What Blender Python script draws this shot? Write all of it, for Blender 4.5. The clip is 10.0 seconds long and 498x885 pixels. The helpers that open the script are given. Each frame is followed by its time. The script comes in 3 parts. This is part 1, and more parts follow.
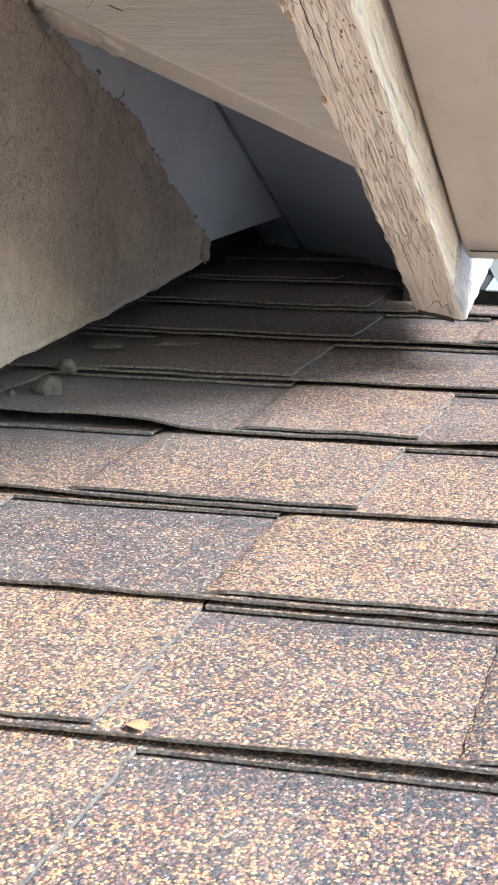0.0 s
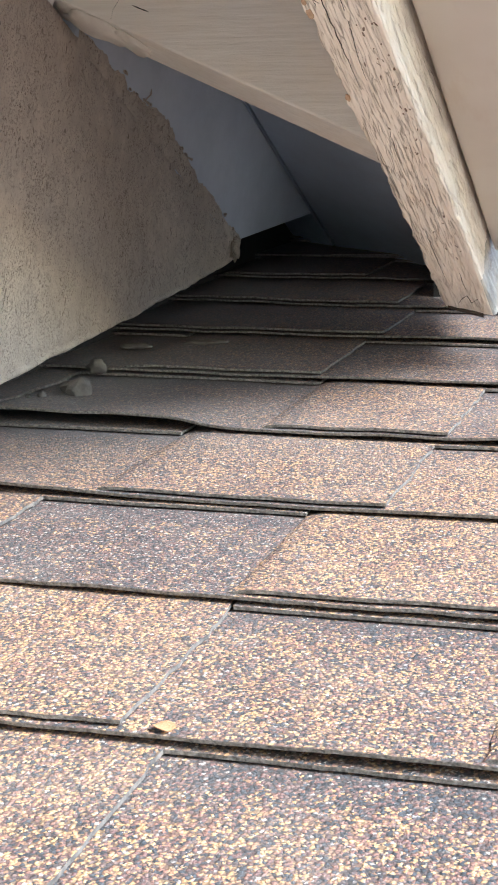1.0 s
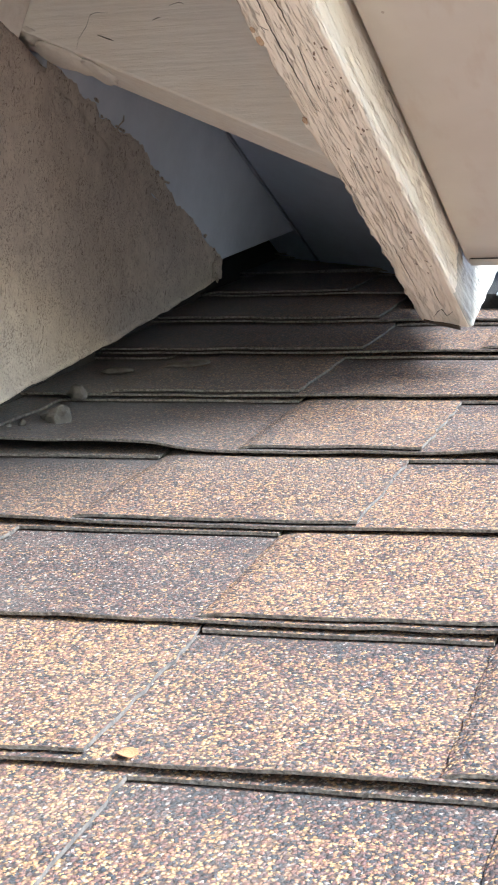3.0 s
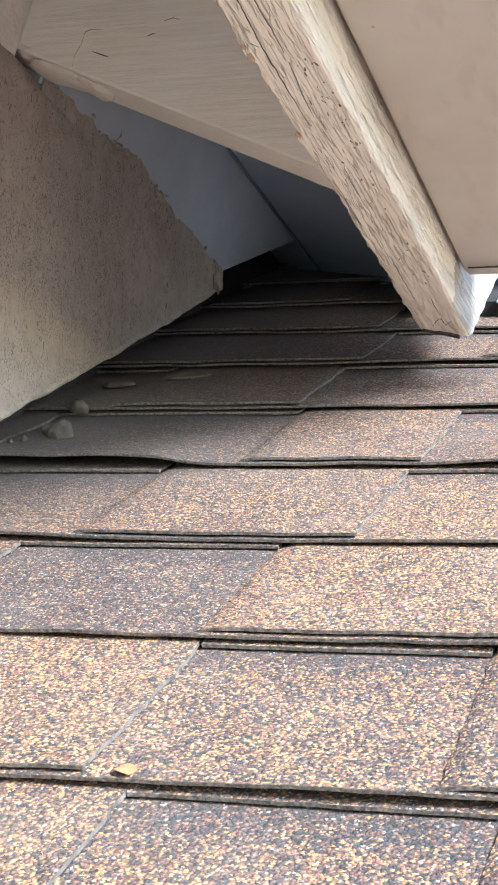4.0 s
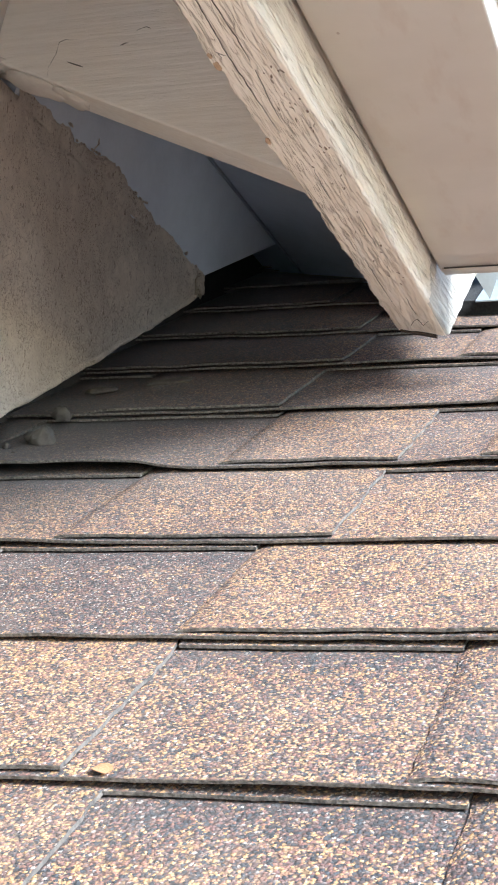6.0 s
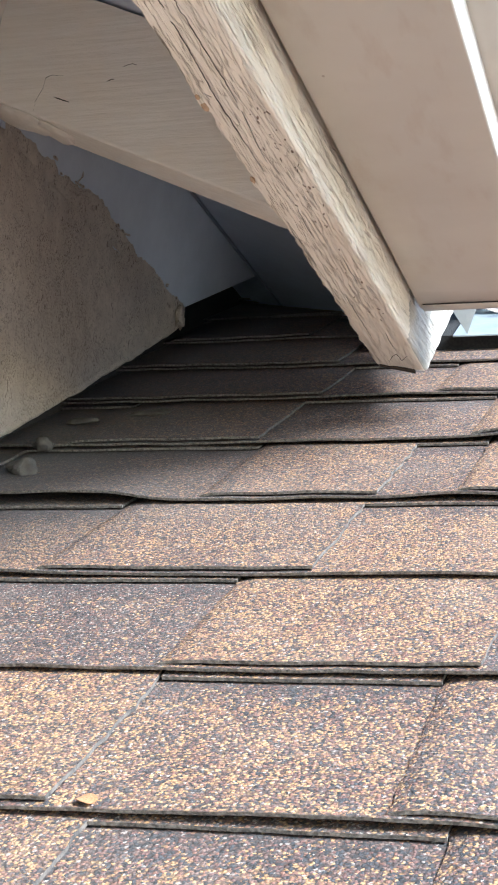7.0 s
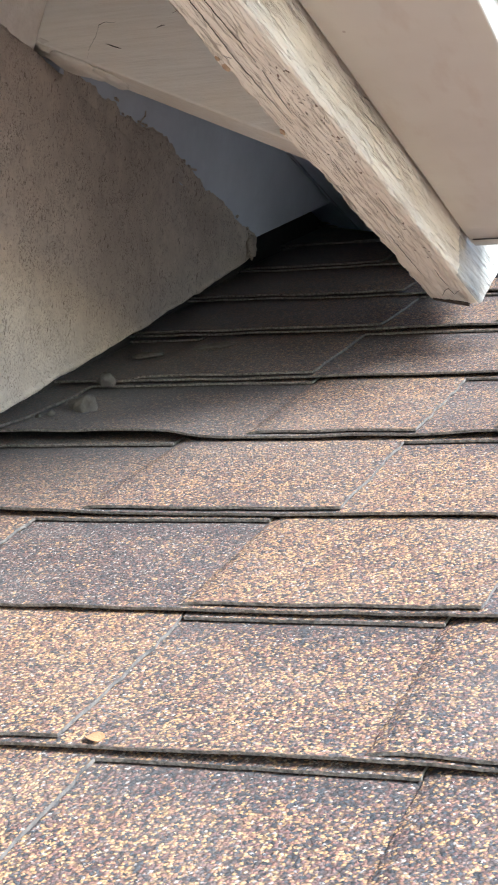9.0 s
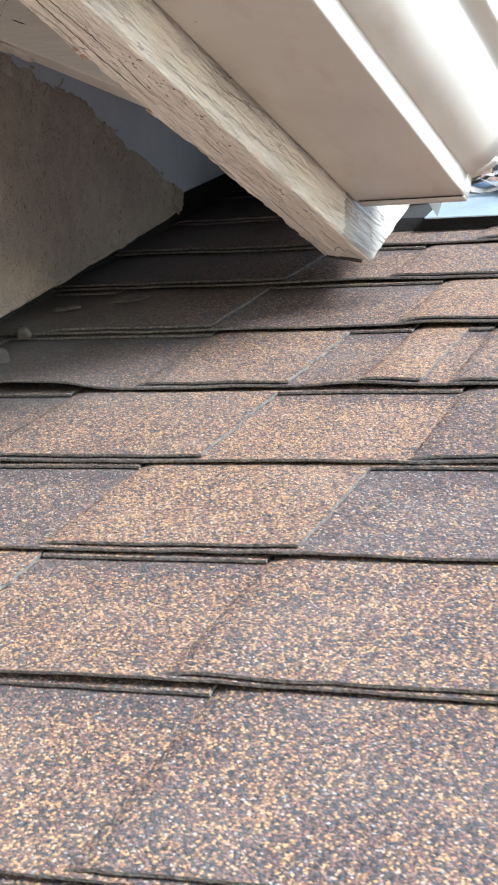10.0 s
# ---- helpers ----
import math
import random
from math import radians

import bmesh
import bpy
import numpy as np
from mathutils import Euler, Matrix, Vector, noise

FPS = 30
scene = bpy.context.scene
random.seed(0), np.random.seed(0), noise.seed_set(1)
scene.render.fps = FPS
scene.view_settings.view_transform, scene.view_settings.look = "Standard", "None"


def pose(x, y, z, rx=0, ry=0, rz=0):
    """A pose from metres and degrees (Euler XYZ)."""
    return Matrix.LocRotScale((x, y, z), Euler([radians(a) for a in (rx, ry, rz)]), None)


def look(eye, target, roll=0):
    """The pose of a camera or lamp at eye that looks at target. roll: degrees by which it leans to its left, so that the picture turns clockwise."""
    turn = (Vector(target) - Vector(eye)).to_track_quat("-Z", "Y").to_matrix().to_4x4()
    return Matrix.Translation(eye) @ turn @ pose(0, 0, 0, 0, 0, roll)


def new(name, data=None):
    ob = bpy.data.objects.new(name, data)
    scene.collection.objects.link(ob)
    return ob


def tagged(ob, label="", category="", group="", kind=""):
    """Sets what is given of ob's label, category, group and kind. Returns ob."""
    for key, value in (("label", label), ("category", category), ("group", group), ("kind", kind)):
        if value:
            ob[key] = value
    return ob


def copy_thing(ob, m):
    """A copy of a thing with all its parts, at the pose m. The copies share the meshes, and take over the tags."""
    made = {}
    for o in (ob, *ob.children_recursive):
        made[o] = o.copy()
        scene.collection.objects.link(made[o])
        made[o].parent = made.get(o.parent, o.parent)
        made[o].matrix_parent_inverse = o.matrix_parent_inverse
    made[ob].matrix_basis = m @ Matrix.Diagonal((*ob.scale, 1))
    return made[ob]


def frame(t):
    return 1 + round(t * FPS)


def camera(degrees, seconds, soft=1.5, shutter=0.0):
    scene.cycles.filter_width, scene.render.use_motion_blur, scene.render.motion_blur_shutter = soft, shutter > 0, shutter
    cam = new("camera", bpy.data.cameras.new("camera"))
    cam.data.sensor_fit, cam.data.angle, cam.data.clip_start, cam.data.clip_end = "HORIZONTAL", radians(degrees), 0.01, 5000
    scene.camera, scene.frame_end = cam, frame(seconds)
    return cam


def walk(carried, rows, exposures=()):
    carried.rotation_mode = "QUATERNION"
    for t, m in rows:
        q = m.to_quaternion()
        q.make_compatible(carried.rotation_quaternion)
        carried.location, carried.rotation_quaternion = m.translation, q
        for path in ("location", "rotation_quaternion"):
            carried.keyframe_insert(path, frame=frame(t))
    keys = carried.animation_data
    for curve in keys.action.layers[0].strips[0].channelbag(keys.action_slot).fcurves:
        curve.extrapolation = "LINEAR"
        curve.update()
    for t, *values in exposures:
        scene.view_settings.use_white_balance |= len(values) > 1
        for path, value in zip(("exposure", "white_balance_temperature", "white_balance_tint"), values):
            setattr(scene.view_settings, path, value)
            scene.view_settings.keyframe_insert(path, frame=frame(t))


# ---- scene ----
cam = camera(17.523, 10.0, soft=1.9, shutter=0.25)
PATH = [
    (0, (0.49340, -0.53338, -0.00532), (0.24340, 0.41266, 0.20089), 6.660),
    (0.5, (0.49537, -0.53250, -0.00477), (0.23307, 0.41117, 0.19690), 6.531),
    (1, (0.49828, -0.53379, -0.00303), (0.22613, 0.40728, 0.19776), 6.269),
    (1.5, (0.50183, -0.53489, -0.00129), (0.22446, 0.40420, 0.20164), 5.848),
    (2, (0.50685, -0.53524, -0.00088), (0.22820, 0.40297, 0.20432), 5.263),
    (2.5, (0.51473, -0.53537, -0.00023), (0.23689, 0.40275, 0.20653), 4.717),
    (4, (0.52673, -0.53914, 0.00443), (0.24221, 0.39573, 0.21675), 3.447),
    (4.5, (0.53086, -0.54020, 0.00434), (0.24415, 0.39375, 0.21771), 3.054),
    (5, (0.53377, -0.54024, 0.00534), (0.24529, 0.39342, 0.21759), 2.611),
    (5.5, (0.53951, -0.54201, 0.00224), (0.25260, 0.39273, 0.21190), 2.212),
    (7, (0.53805, -0.55937, 0.00306), (0.27261, 0.37657, 0.23449), 2.643),
    (7.5, (0.54471, -0.56726, 0.00663), (0.28496, 0.36975, 0.24017), 2.551),
    (8, (0.56131, -0.57574, 0.01214), (0.29007, 0.36070, 0.23467), 3.300),
    (8.5, (0.57992, -0.57653, 0.01136), (0.26807, 0.35431, 0.20186), 3.134),
    (9, (0.59567, -0.58160, 0.01946), (0.25646, 0.34366, 0.18924), 2.974),
    (9.5, (0.64579, -0.59553, 0.02470), (0.30153, 0.33093, 0.17684), 2.920),
    (10, (0.70354, -0.63709, 0.01976), (0.35878, 0.29264, 0.14917), 2.810),
]
EXPOSURE = 2.44
walk(cam, [(t, look(eye, target, roll)) for t, eye, target, roll in PATH],
     [(0, EXPOSURE, 5580, 2), (5.5, EXPOSURE, 5580, 2), (7.5, EXPOSURE - 0.2, 5580, 2), (9.0, EXPOSURE - 0.17, 5580, 2), (10, EXPOSURE - 0.42, 5580, 2)])

# ---- light ----
SLOPE = 27.2
world = bpy.data.worlds.new("sky")
world.use_nodes = True
scene.world = world
wn = world.node_tree.nodes
sky = wn.new("ShaderNodeTexSky")
sky.sky_type, sky.sun_disc = "NISHITA", False
SUN_ELEVATION, SUN_AZIMUTH = 32.0, 119.0
sky.sun_elevation, sky.sun_rotation = radians(SUN_ELEVATION), radians(SUN_AZIMUTH)
world.node_tree.links.new(sky.outputs[0], wn["Background"].inputs[0])
wn["Background"].inputs[1].default_value = 0.092
sun = new("sun", bpy.data.lights.new("sun", "SUN"))
sun.data.energy, sun.data.angle, sun.data.color = 2.75, radians(20), (1.0, 0.955, 0.91)
_el, _az = radians(SUN_ELEVATION), radians(SUN_AZIMUTH)
sun.matrix_world = look((0, 0, 0), (-math.sin(_az) * math.cos(_el), -math.cos(_az) * math.cos(_el), -math.sin(_el)))


# ---- materials ----
class Nodes:
    """A small builder for node materials."""

    def __init__(self, name, roughness=0.8, metallic=0.0):
        self.mat = bpy.data.materials.new(name)
        self.mat.use_nodes = True
        self.t = self.mat.node_tree
        self.b = self.t.nodes["Principled BSDF"]
        self.b.inputs["Roughness"].default_value = roughness
        self.b.inputs["Metallic"].default_value = metallic
        self.coord = self.t.nodes.new("ShaderNodeTexCoord").outputs["Object"]

    def put(self, value, socket):
        if isinstance(value, bpy.types.NodeSocket):
            self.t.links.new(value, socket)
        elif isinstance(value, tuple) and len(value) == 3 and socket.type == "RGBA":
            socket.default_value = (*value, 1)
        else:
            socket.default_value = value

    def scaled(self, x, y, z, vec=None):
        n = self.t.nodes.new("ShaderNodeMapping")
        self.put(vec or self.coord, n.inputs["Vector"])
        n.inputs["Scale"].default_value = (x, y, z)
        return n.outputs[0]

    def noise(self, scale, detail=3.0, rough=0.55, vec=None, distort=0.0):
        n = self.t.nodes.new("ShaderNodeTexNoise")
        self.put(vec or self.coord, n.inputs["Vector"])
        n.inputs["Scale"].default_value, n.inputs["Detail"].default_value = scale, detail
        n.inputs["Roughness"].default_value, n.inputs["Distortion"].default_value = rough, distort
        return n.outputs["Fac"]

    def cells(self, scale, vec=None, feature="F1"):
        n = self.t.nodes.new("ShaderNodeTexVoronoi")
        n.feature = feature
        self.put(vec or self.coord, n.inputs["Vector"])
        n.inputs["Scale"].default_value = scale
        return n

    def ramp(self, fac, stops, hard=False):
        n = self.t.nodes.new("ShaderNodeValToRGB")
        n.color_ramp.interpolation = "CONSTANT" if hard else "LINEAR"
        els = n.color_ramp.elements
        while len(els) < len(stops):
            els.new(0.5)
        for e, (p, c) in zip(els, stops):
            e.position, e.color = p, (*c, 1) if isinstance(c, tuple) else (c, c, c, 1)
        self.put(fac, n.inputs["Fac"])
        return n.outputs["Color"]

    def mix(self, fac, a, b, kind="MIX"):
        n = self.t.nodes.new("ShaderNodeMix")
        n.data_type, n.blend_type = "RGBA", kind
        self.put(fac, n.inputs["Factor"])
        self.put(a, n.inputs[6])
        self.put(b, n.inputs[7])
        return n.outputs[2]

    def calc(self, op, a, b=0.0):
        n = self.t.nodes.new("ShaderNodeMath")
        n.operation = op
        self.put(a, n.inputs[0])
        self.put(b, n.inputs[1])
        return n.outputs[0]

    def split(self, colour):
        n = self.t.nodes.new("ShaderNodeSeparateColor")
        self.put(colour, n.inputs[0])
        return n.outputs

    def bump(self, height, distance, strength=1.0, below=None):
        n = self.t.nodes.new("ShaderNodeBump")
        n.inputs["Distance"].default_value, n.inputs["Strength"].default_value = distance, strength
        self.put(height, n.inputs["Height"])
        if below is not None:
            self.put(below, n.inputs["Normal"])
        return n.outputs[0]

    def done(self, colour, normal=None, rough=None):
        self.put(colour, self.b.inputs["Base Color"])
        if normal is not None:
            self.put(normal, self.b.inputs["Normal"])
        if rough is not None:
            self.put(rough, self.b.inputs["Roughness"])
        return self.mat


def granules(name):
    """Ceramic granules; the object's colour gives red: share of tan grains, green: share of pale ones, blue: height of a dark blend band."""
    m = Nodes(name, 0.85)
    m.b.inputs["Specular IOR Level"].default_value = 0.25
    info = m.t.nodes.new("ShaderNodeObjectInfo")
    tone = m.split(info.outputs["Color"])
    shake = m.t.nodes.new("ShaderNodeTexNoise")
    m.put(m.coord, shake.inputs["Vector"])
    shake.inputs["Scale"].default_value, shake.inputs["Detail"].default_value = 900.0, 1.0
    push = m.t.nodes.new("ShaderNodeVectorMath")
    push.operation = "MULTIPLY_ADD"
    m.put(shake.outputs["Color"], push.inputs[0])
    push.inputs[1].default_value = (0.0017, 0.0024, 0.0)
    m.put(m.coord, push.inputs[2])
    uneven = push.outputs[0]
    grain = m.cells(700.0, m.scaled(1.0, 0.86, 1.0, uneven))
    fine = m.cells(1300.0, m.scaled(1.0, 0.7, 1.0, uneven))
    pick = m.split(grain.outputs["Color"])
    pick_fine = m.split(fine.outputs["Color"])
    tan = m.ramp(pick[0], [(0.0, (0.48, 0.285, 0.14)), (0.27, (0.36, 0.2, 0.125)), (0.47, (0.51, 0.33, 0.18)), (0.7, (0.28, 0.15, 0.115)), (0.965, (0.48, 0.4, 0.34))], True)
    dark = m.ramp(pick[0], [(0.0, (0.076, 0.079, 0.087)), (0.22, (0.18, 0.105, 0.095)), (0.42, (0.05, 0.052, 0.057)), (0.62, (0.22, 0.15, 0.13)), (0.78, (0.12, 0.092, 0.088)), (0.965, (0.32, 0.28, 0.26))], True)
    blotch = m.noise(34.0, 3.0)
    share = m.calc("ADD", tone[0], m.calc("MULTIPLY", m.calc("SUBTRACT", blotch, 0.5), 0.5))
    clump = m.noise(210.0, 3.0, 0.62, m.scaled(1.0, 0.72, 1.0))
    share = m.calc("ADD", share, m.calc("MULTIPLY", m.calc("SUBTRACT", clump, 0.5), 1.4))
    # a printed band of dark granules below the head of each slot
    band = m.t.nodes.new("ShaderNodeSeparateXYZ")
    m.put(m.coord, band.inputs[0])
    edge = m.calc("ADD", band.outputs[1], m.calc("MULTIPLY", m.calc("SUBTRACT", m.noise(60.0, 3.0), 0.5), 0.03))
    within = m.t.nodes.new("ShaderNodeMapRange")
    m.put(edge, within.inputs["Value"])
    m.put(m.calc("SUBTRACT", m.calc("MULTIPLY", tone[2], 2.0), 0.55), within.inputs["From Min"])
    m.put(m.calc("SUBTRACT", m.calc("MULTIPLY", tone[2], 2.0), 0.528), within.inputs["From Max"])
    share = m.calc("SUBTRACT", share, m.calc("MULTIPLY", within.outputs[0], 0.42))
    is_tan = m.calc("LESS_THAN", pick[1], share)
    colour = m.mix(is_tan, dark, tan)
    pale = m.calc("LESS_THAN", pick_fine[2], tone[1])
    colour = m.mix(pale, colour, (0.46, 0.4, 0.36))
    gap = m.ramp(grain.outputs["Distance"], [(0.3, 0.0), (0.66, 1.0)])
    colour = m.mix(m.calc("MULTIPLY", gap, 0.72), colour, (0.05, 0.042, 0.04))
    dust = m.ramp(m.noise(11.0, 4.0), [(0.45, 0.0), (0.75, 1.0)])
    colour = m.mix(m.calc("MULTIPLY", dust, 0.14), colour, (0.36, 0.31, 0.27))
    # fine grey dust settled beside the wall; its cool grey also paints the eave's shade
    settled = m.t.nodes.new("ShaderNodeMapRange")
    m.put(m.calc("ADD", band.outputs[0], m.calc("MULTIPLY", m.calc("SUBTRACT", m.noise(14.0, 4.0), 0.5), 0.16)), settled.inputs["Value"])
    upslope = m.t.nodes.new("ShaderNodeMapRange")
    m.put(band.outputs[1], upslope.inputs["Value"])
    upslope.inputs["From Min"].default_value, upslope.inputs["From Max"].default_value = 0.28, 0.46
    settled.inputs["From Min"].default_value, settled.inputs["From Max"].default_value = 0.3, 0.08
    colour = m.mix(m.calc("MULTIPLY", m.calc("MULTIPLY", settled.outputs[0], upslope.outputs[0]), 0.7), colour, (0.2, 0.2, 0.205))
    height = m.calc("SUBTRACT", 1.0, grain.outputs["Distance"])
    low = m.bump(m.noise(70.0, 2.0), 0.0015, 0.5)
    return m.done(colour, m.bump(m.calc("ADD", height, m.calc("MULTIPLY", pick[2], 0.5)), 0.0009, 0.75, low), m.ramp(pick[2], [(0.0, 0.6), (1.0, 0.95)]))


def asphalt_edge():
    m = Nodes("asphalt_edge", 0.9)
    n = m.noise(520.0, 4.0, 0.6)
    c = m.ramp(n, [(0.34, (0.075, 0.07, 0.064)), (0.5, (0.19, 0.174, 0.156)), (0.68, (0.34, 0.315, 0.285))])
    return m.done(c, m.bump(n, 0.0008))


def weathered_paint(name, along="y", base=(0.93, 0.86, 0.765), worn=(0.88, 0.805, 0.7), cracks=1.0):
    """Old cream paint on timber: long grain ridges, checks and flaking along one axis."""
    m = Nodes(name, 0.62)
    sc = {"y": (1.0, 0.06, 1.0), "x": (0.06, 1.0, 1.0)}[along]
    vec = m.scaled(*sc)
    ridge = m.noise(330.0, 4.0, 0.6, vec)
    broad = m.noise(26.0, 4.0)
    fine = m.noise(700.0, 2.0)
    col = m.mix(m.ramp(ridge, [(0.4, 0.0), (0.68, 1.0)]), base, worn)
    col = m.mix(m.calc("MULTIPLY", m.ramp(broad, [(0.42, 0.0), (0.7, 1.0)]), 0.4), col, (0.84, 0.735, 0.61))
    def contour(scale, stretch, middle, width, detail):
        n = m.noise(scale, detail, 0.6, m.scaled(sc[0], sc[1] * stretch, sc[2]), 0.12)
        return m.ramp(m.calc("ABSOLUTE", m.calc("SUBTRACT", n, middle)), [(0.0, 1.0), (width, 0.0)])

    zone = m.ramp(m.noise(30.0, 3.0, 0.5, m.scaled(sc[0], sc[1] * 5, sc[2])), [(0.42, 0.0), (0.56, 1.0)])
    zone_2 = m.ramp(m.noise(45.0, 3.0, 0.5, m.scaled(sc[0], sc[1] * 4, sc[2])), [(0.5, 0.0), (0.62, 1.0)])
    wrinkle = m.calc("MULTIPLY", contour(470.0, 0.7, 0.5, 0.024, 2.0), m.calc("ADD", m.calc("MULTIPLY", zone, 0.55), 0.45))
    crack = m.calc("MULTIPLY", contour(110.0, 0.45, 0.5, 0.014, 3.0), zone_2)
    flake = m.calc("MULTIPLY", m.ramp(m.noise(420.0, 3.0, 0.6, m.scaled(sc[0], sc[1] * 3.5, sc[2])), [(0.66, 0.0), (0.74, 0.3)]), zone)
    wrinkle = m.calc("MULTIPLY", m.calc("MAXIMUM", wrinkle, flake), cracks)
    crack = m.calc("MULTIPLY", crack, cracks)
    col = m.mix(m.calc("MULTIPLY", wrinkle, 0.34), col, (0.46, 0.36, 0.27))
    mottle = m.ramp(m.noise(150.0, 4.0, 0.65, m.scaled(sc[0], sc[1] * 4, sc[2])), [(0.45, 0.0), (0.7, 1.0)])
    col = m.mix(m.calc("MULTIPLY", mottle, 0.09), col, (0.45, 0.36, 0.28))
    col = m.mix(m.calc("MULTIPLY", crack, 0.75), col, (0.12, 0.085, 0.065))
    h = m.calc("SUBTRACT", m.calc("ADD", m.calc("MULTIPLY", ridge, 0.7), m.calc("MULTIPLY", fine, 0.15)), m.calc("MAXIMUM", crack, m.calc("MULTIPLY", wrinkle, 0.7)))
    return m.done(col, m.bump(h, 0.0026, 0.35 + 0.6 * cracks))


def stucco():
    m = Nodes("stucco", 0.92)
    broad, mid = m.noise(9.0, 4.0), m.noise(60.0, 5.0, 0.65)
    pit = m.calc("MULTIPLY", m.ramp(m.noise(620.0, 4.0, 0.65), [(0.53, 0.0), (0.66, 1.0)]), m.ramp(m.noise(50.0, 3.0), [(0.38, 0.15), (0.6, 1.0)]))
    col = m.mix(m.ramp(mid, [(0.35, 0.0), (0.7, 1.0)]), (0.52, 0.45, 0.39), (0.66, 0.575, 0.49))
    col = m.mix(m.calc("MULTIPLY", m.ramp(broad, [(0.4, 0.0), (0.7, 1.0)]), 0.45), col, (0.4, 0.33, 0.28))
    hole = m.calc("MULTIPLY", m.ramp(m.noise(300.0, 3.0, 0.6, m.scaled(1.0, 1.0, 0.6), 0.6), [(0.6, 0.0), (0.66, 1.0)]), m.ramp(m.noise(28.0, 3.0), [(0.36, 0.2), (0.6, 1.0)]))
    pit = m.calc("MAXIMUM", pit, hole)
    col = m.mix(m.calc("MULTIPLY", pit, 0.8), col, (0.17, 0.135, 0.115))
    h = m.calc("SUBTRACT", m.calc("ADD", mid, m.calc("MULTIPLY", m.noise(420.0, 3.0), 0.35)), m.calc("MULTIPLY", pit, 0.6))
    return m.done(col, m.bump(h, 0.0026, 0.9))


def painted_metal():
    m = Nodes("gutter_paint", 0.36)
    broad = m.noise(14.0, 4.0)
    scuff = m.noise(60.0, 4.0, 0.6, m.scaled(1.0, 0.25, 1.0))
    col = m.mix(m.ramp(broad, [(0.35, 0.0), (0.7, 1.0)]), (0.57, 0.535, 0.485), (0.53, 0.49, 0.44))
    col = m.mix(m.calc("MULTIPLY", m.ramp(scuff, [(0.54, 0.0), (0.7, 1.0)]), 0.5), col, (0.47, 0.395, 0.335))
    spot = m.cells(75.0, m.scaled(1.0, 0.6, 1.0))
    fleck = m.calc("LESS_THAN", spot.outputs["Distance"], m.calc("MULTIPLY", m.ramp(m.noise(20.0, 2.0), [(0.5, 0.0), (0.75, 1.0)]), 0.08))
    col = m.mix(m.calc("MULTIPLY", fleck, 0.6), col, (0.25, 0.19, 0.15))
    return m.done(col, m.bump(broad, 0.004, 0.25), m.ramp(broad, [(0.3, 0.32), (0.7, 0.42)]))


def plain(name, colour, other, scale=40.0, rough=0.8, metal=0.0, relief=0.0008):
    m = Nodes(name, rough, metal)
    n = m.noise(scale, 5.0, 0.6)
    return m.done(m.mix(m.ramp(n, [(0.35, 0.0), (0.68, 1.0)]), colour, other), m.bump(m.noise(scale * 6, 3.0), relief, 0.6))


M_GRAIN, M_EDGE = granules("shingle_granules"), asphalt_edge()
M_TORN = plain("torn_shingle_side", (0.055, 0.05, 0.048), (0.17, 0.15, 0.135), 170.0, 0.95)
# near-black for the curb: deep shade under the flashing as a colour
M_DEEP_SHADE = plain("deep_shade_black", (0.016, 0.016, 0.017), (0.035, 0.032, 0.03), 500.0, 0.95)
M_FASCIA = weathered_paint("fascia_paint", "y")
M_RAFTER = weathered_paint("rafter_paint", "x", (0.86, 0.815, 0.76), (0.8, 0.75, 0.69), 0.08)
M_STUCCO, M_GUTTER = stucco(), painted_metal()
# the blue of the shade under the eave is put into this board colour
M_BLOCK = plain("blocking_blue_shade", (0.6, 0.64, 0.72), (0.52, 0.56, 0.64), 22.0, 0.8)
M_PEELED = weathered_paint("peeled_paint", "y", (0.52, 0.5, 0.455), (0.36, 0.345, 0.305), 1.15)
M_CAULK = plain("painted_caulk", (0.8, 0.75, 0.69), (0.68, 0.62, 0.56), 60.0, 0.75, 0.0, 0.0015)
# soffit boards: bluish shade mixed into the base colour as well
M_DECK = plain("sheathing_blue_shade", (0.55, 0.61, 0.74), (0.5, 0.55, 0.67), 22.0, 0.85)
M_MORTAR = plain("mortar", (0.16, 0.145, 0.13), (0.09, 0.08, 0.075), 90.0, 0.95, 0.0, 0.002)
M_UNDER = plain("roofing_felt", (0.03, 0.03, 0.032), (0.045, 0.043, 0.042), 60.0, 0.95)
M_FLASH = plain("galvanised_flashing", (0.55, 0.6, 0.62), (0.45, 0.5, 0.52), 30.0, 0.45, 0.6)
M_LEAF = plain("dry_leaf", (0.42, 0.23, 0.12), (0.33, 0.17, 0.08), 200.0, 0.7)
M_GROUND = plain("dry_lawn", (0.24, 0.22, 0.14), (0.32, 0.28, 0.2), 2.0, 0.95)
M_TWIG = plain("dry_litter", (0.36, 0.33, 0.3), (0.2, 0.18, 0.16), 150.0, 0.9)


# ---- building helpers ----
def raw(name, verts, faces, mats, picks=None, smooth=True):
    me = bpy.data.meshes.new(name)
    me.from_pydata([tuple(map(float, v)) for v in verts], [], faces)
    for mt in mats if isinstance(mats, (list, tuple)) else [mats]:
        me.materials.append(mt)
    if picks is not None:
        me.polygons.foreach_set("material_index", picks)
    me.polygons.foreach_set("use_smooth", [smooth] * len(me.polygons))
    me.update()
    return me


def under(ob, parent):
    ob.parent = parent
    return ob


def part(name, bm, material, parent, label=""):
    me = bpy.data.meshes.new(name)
    bmesh.ops.recalc_face_normals(bm, faces=bm.faces)
    bm.to_mesh(me)
    bm.free()
    me.materials.append(material)
    ob = under(new(name, me), parent)
    return tagged(ob, label) if label else ob


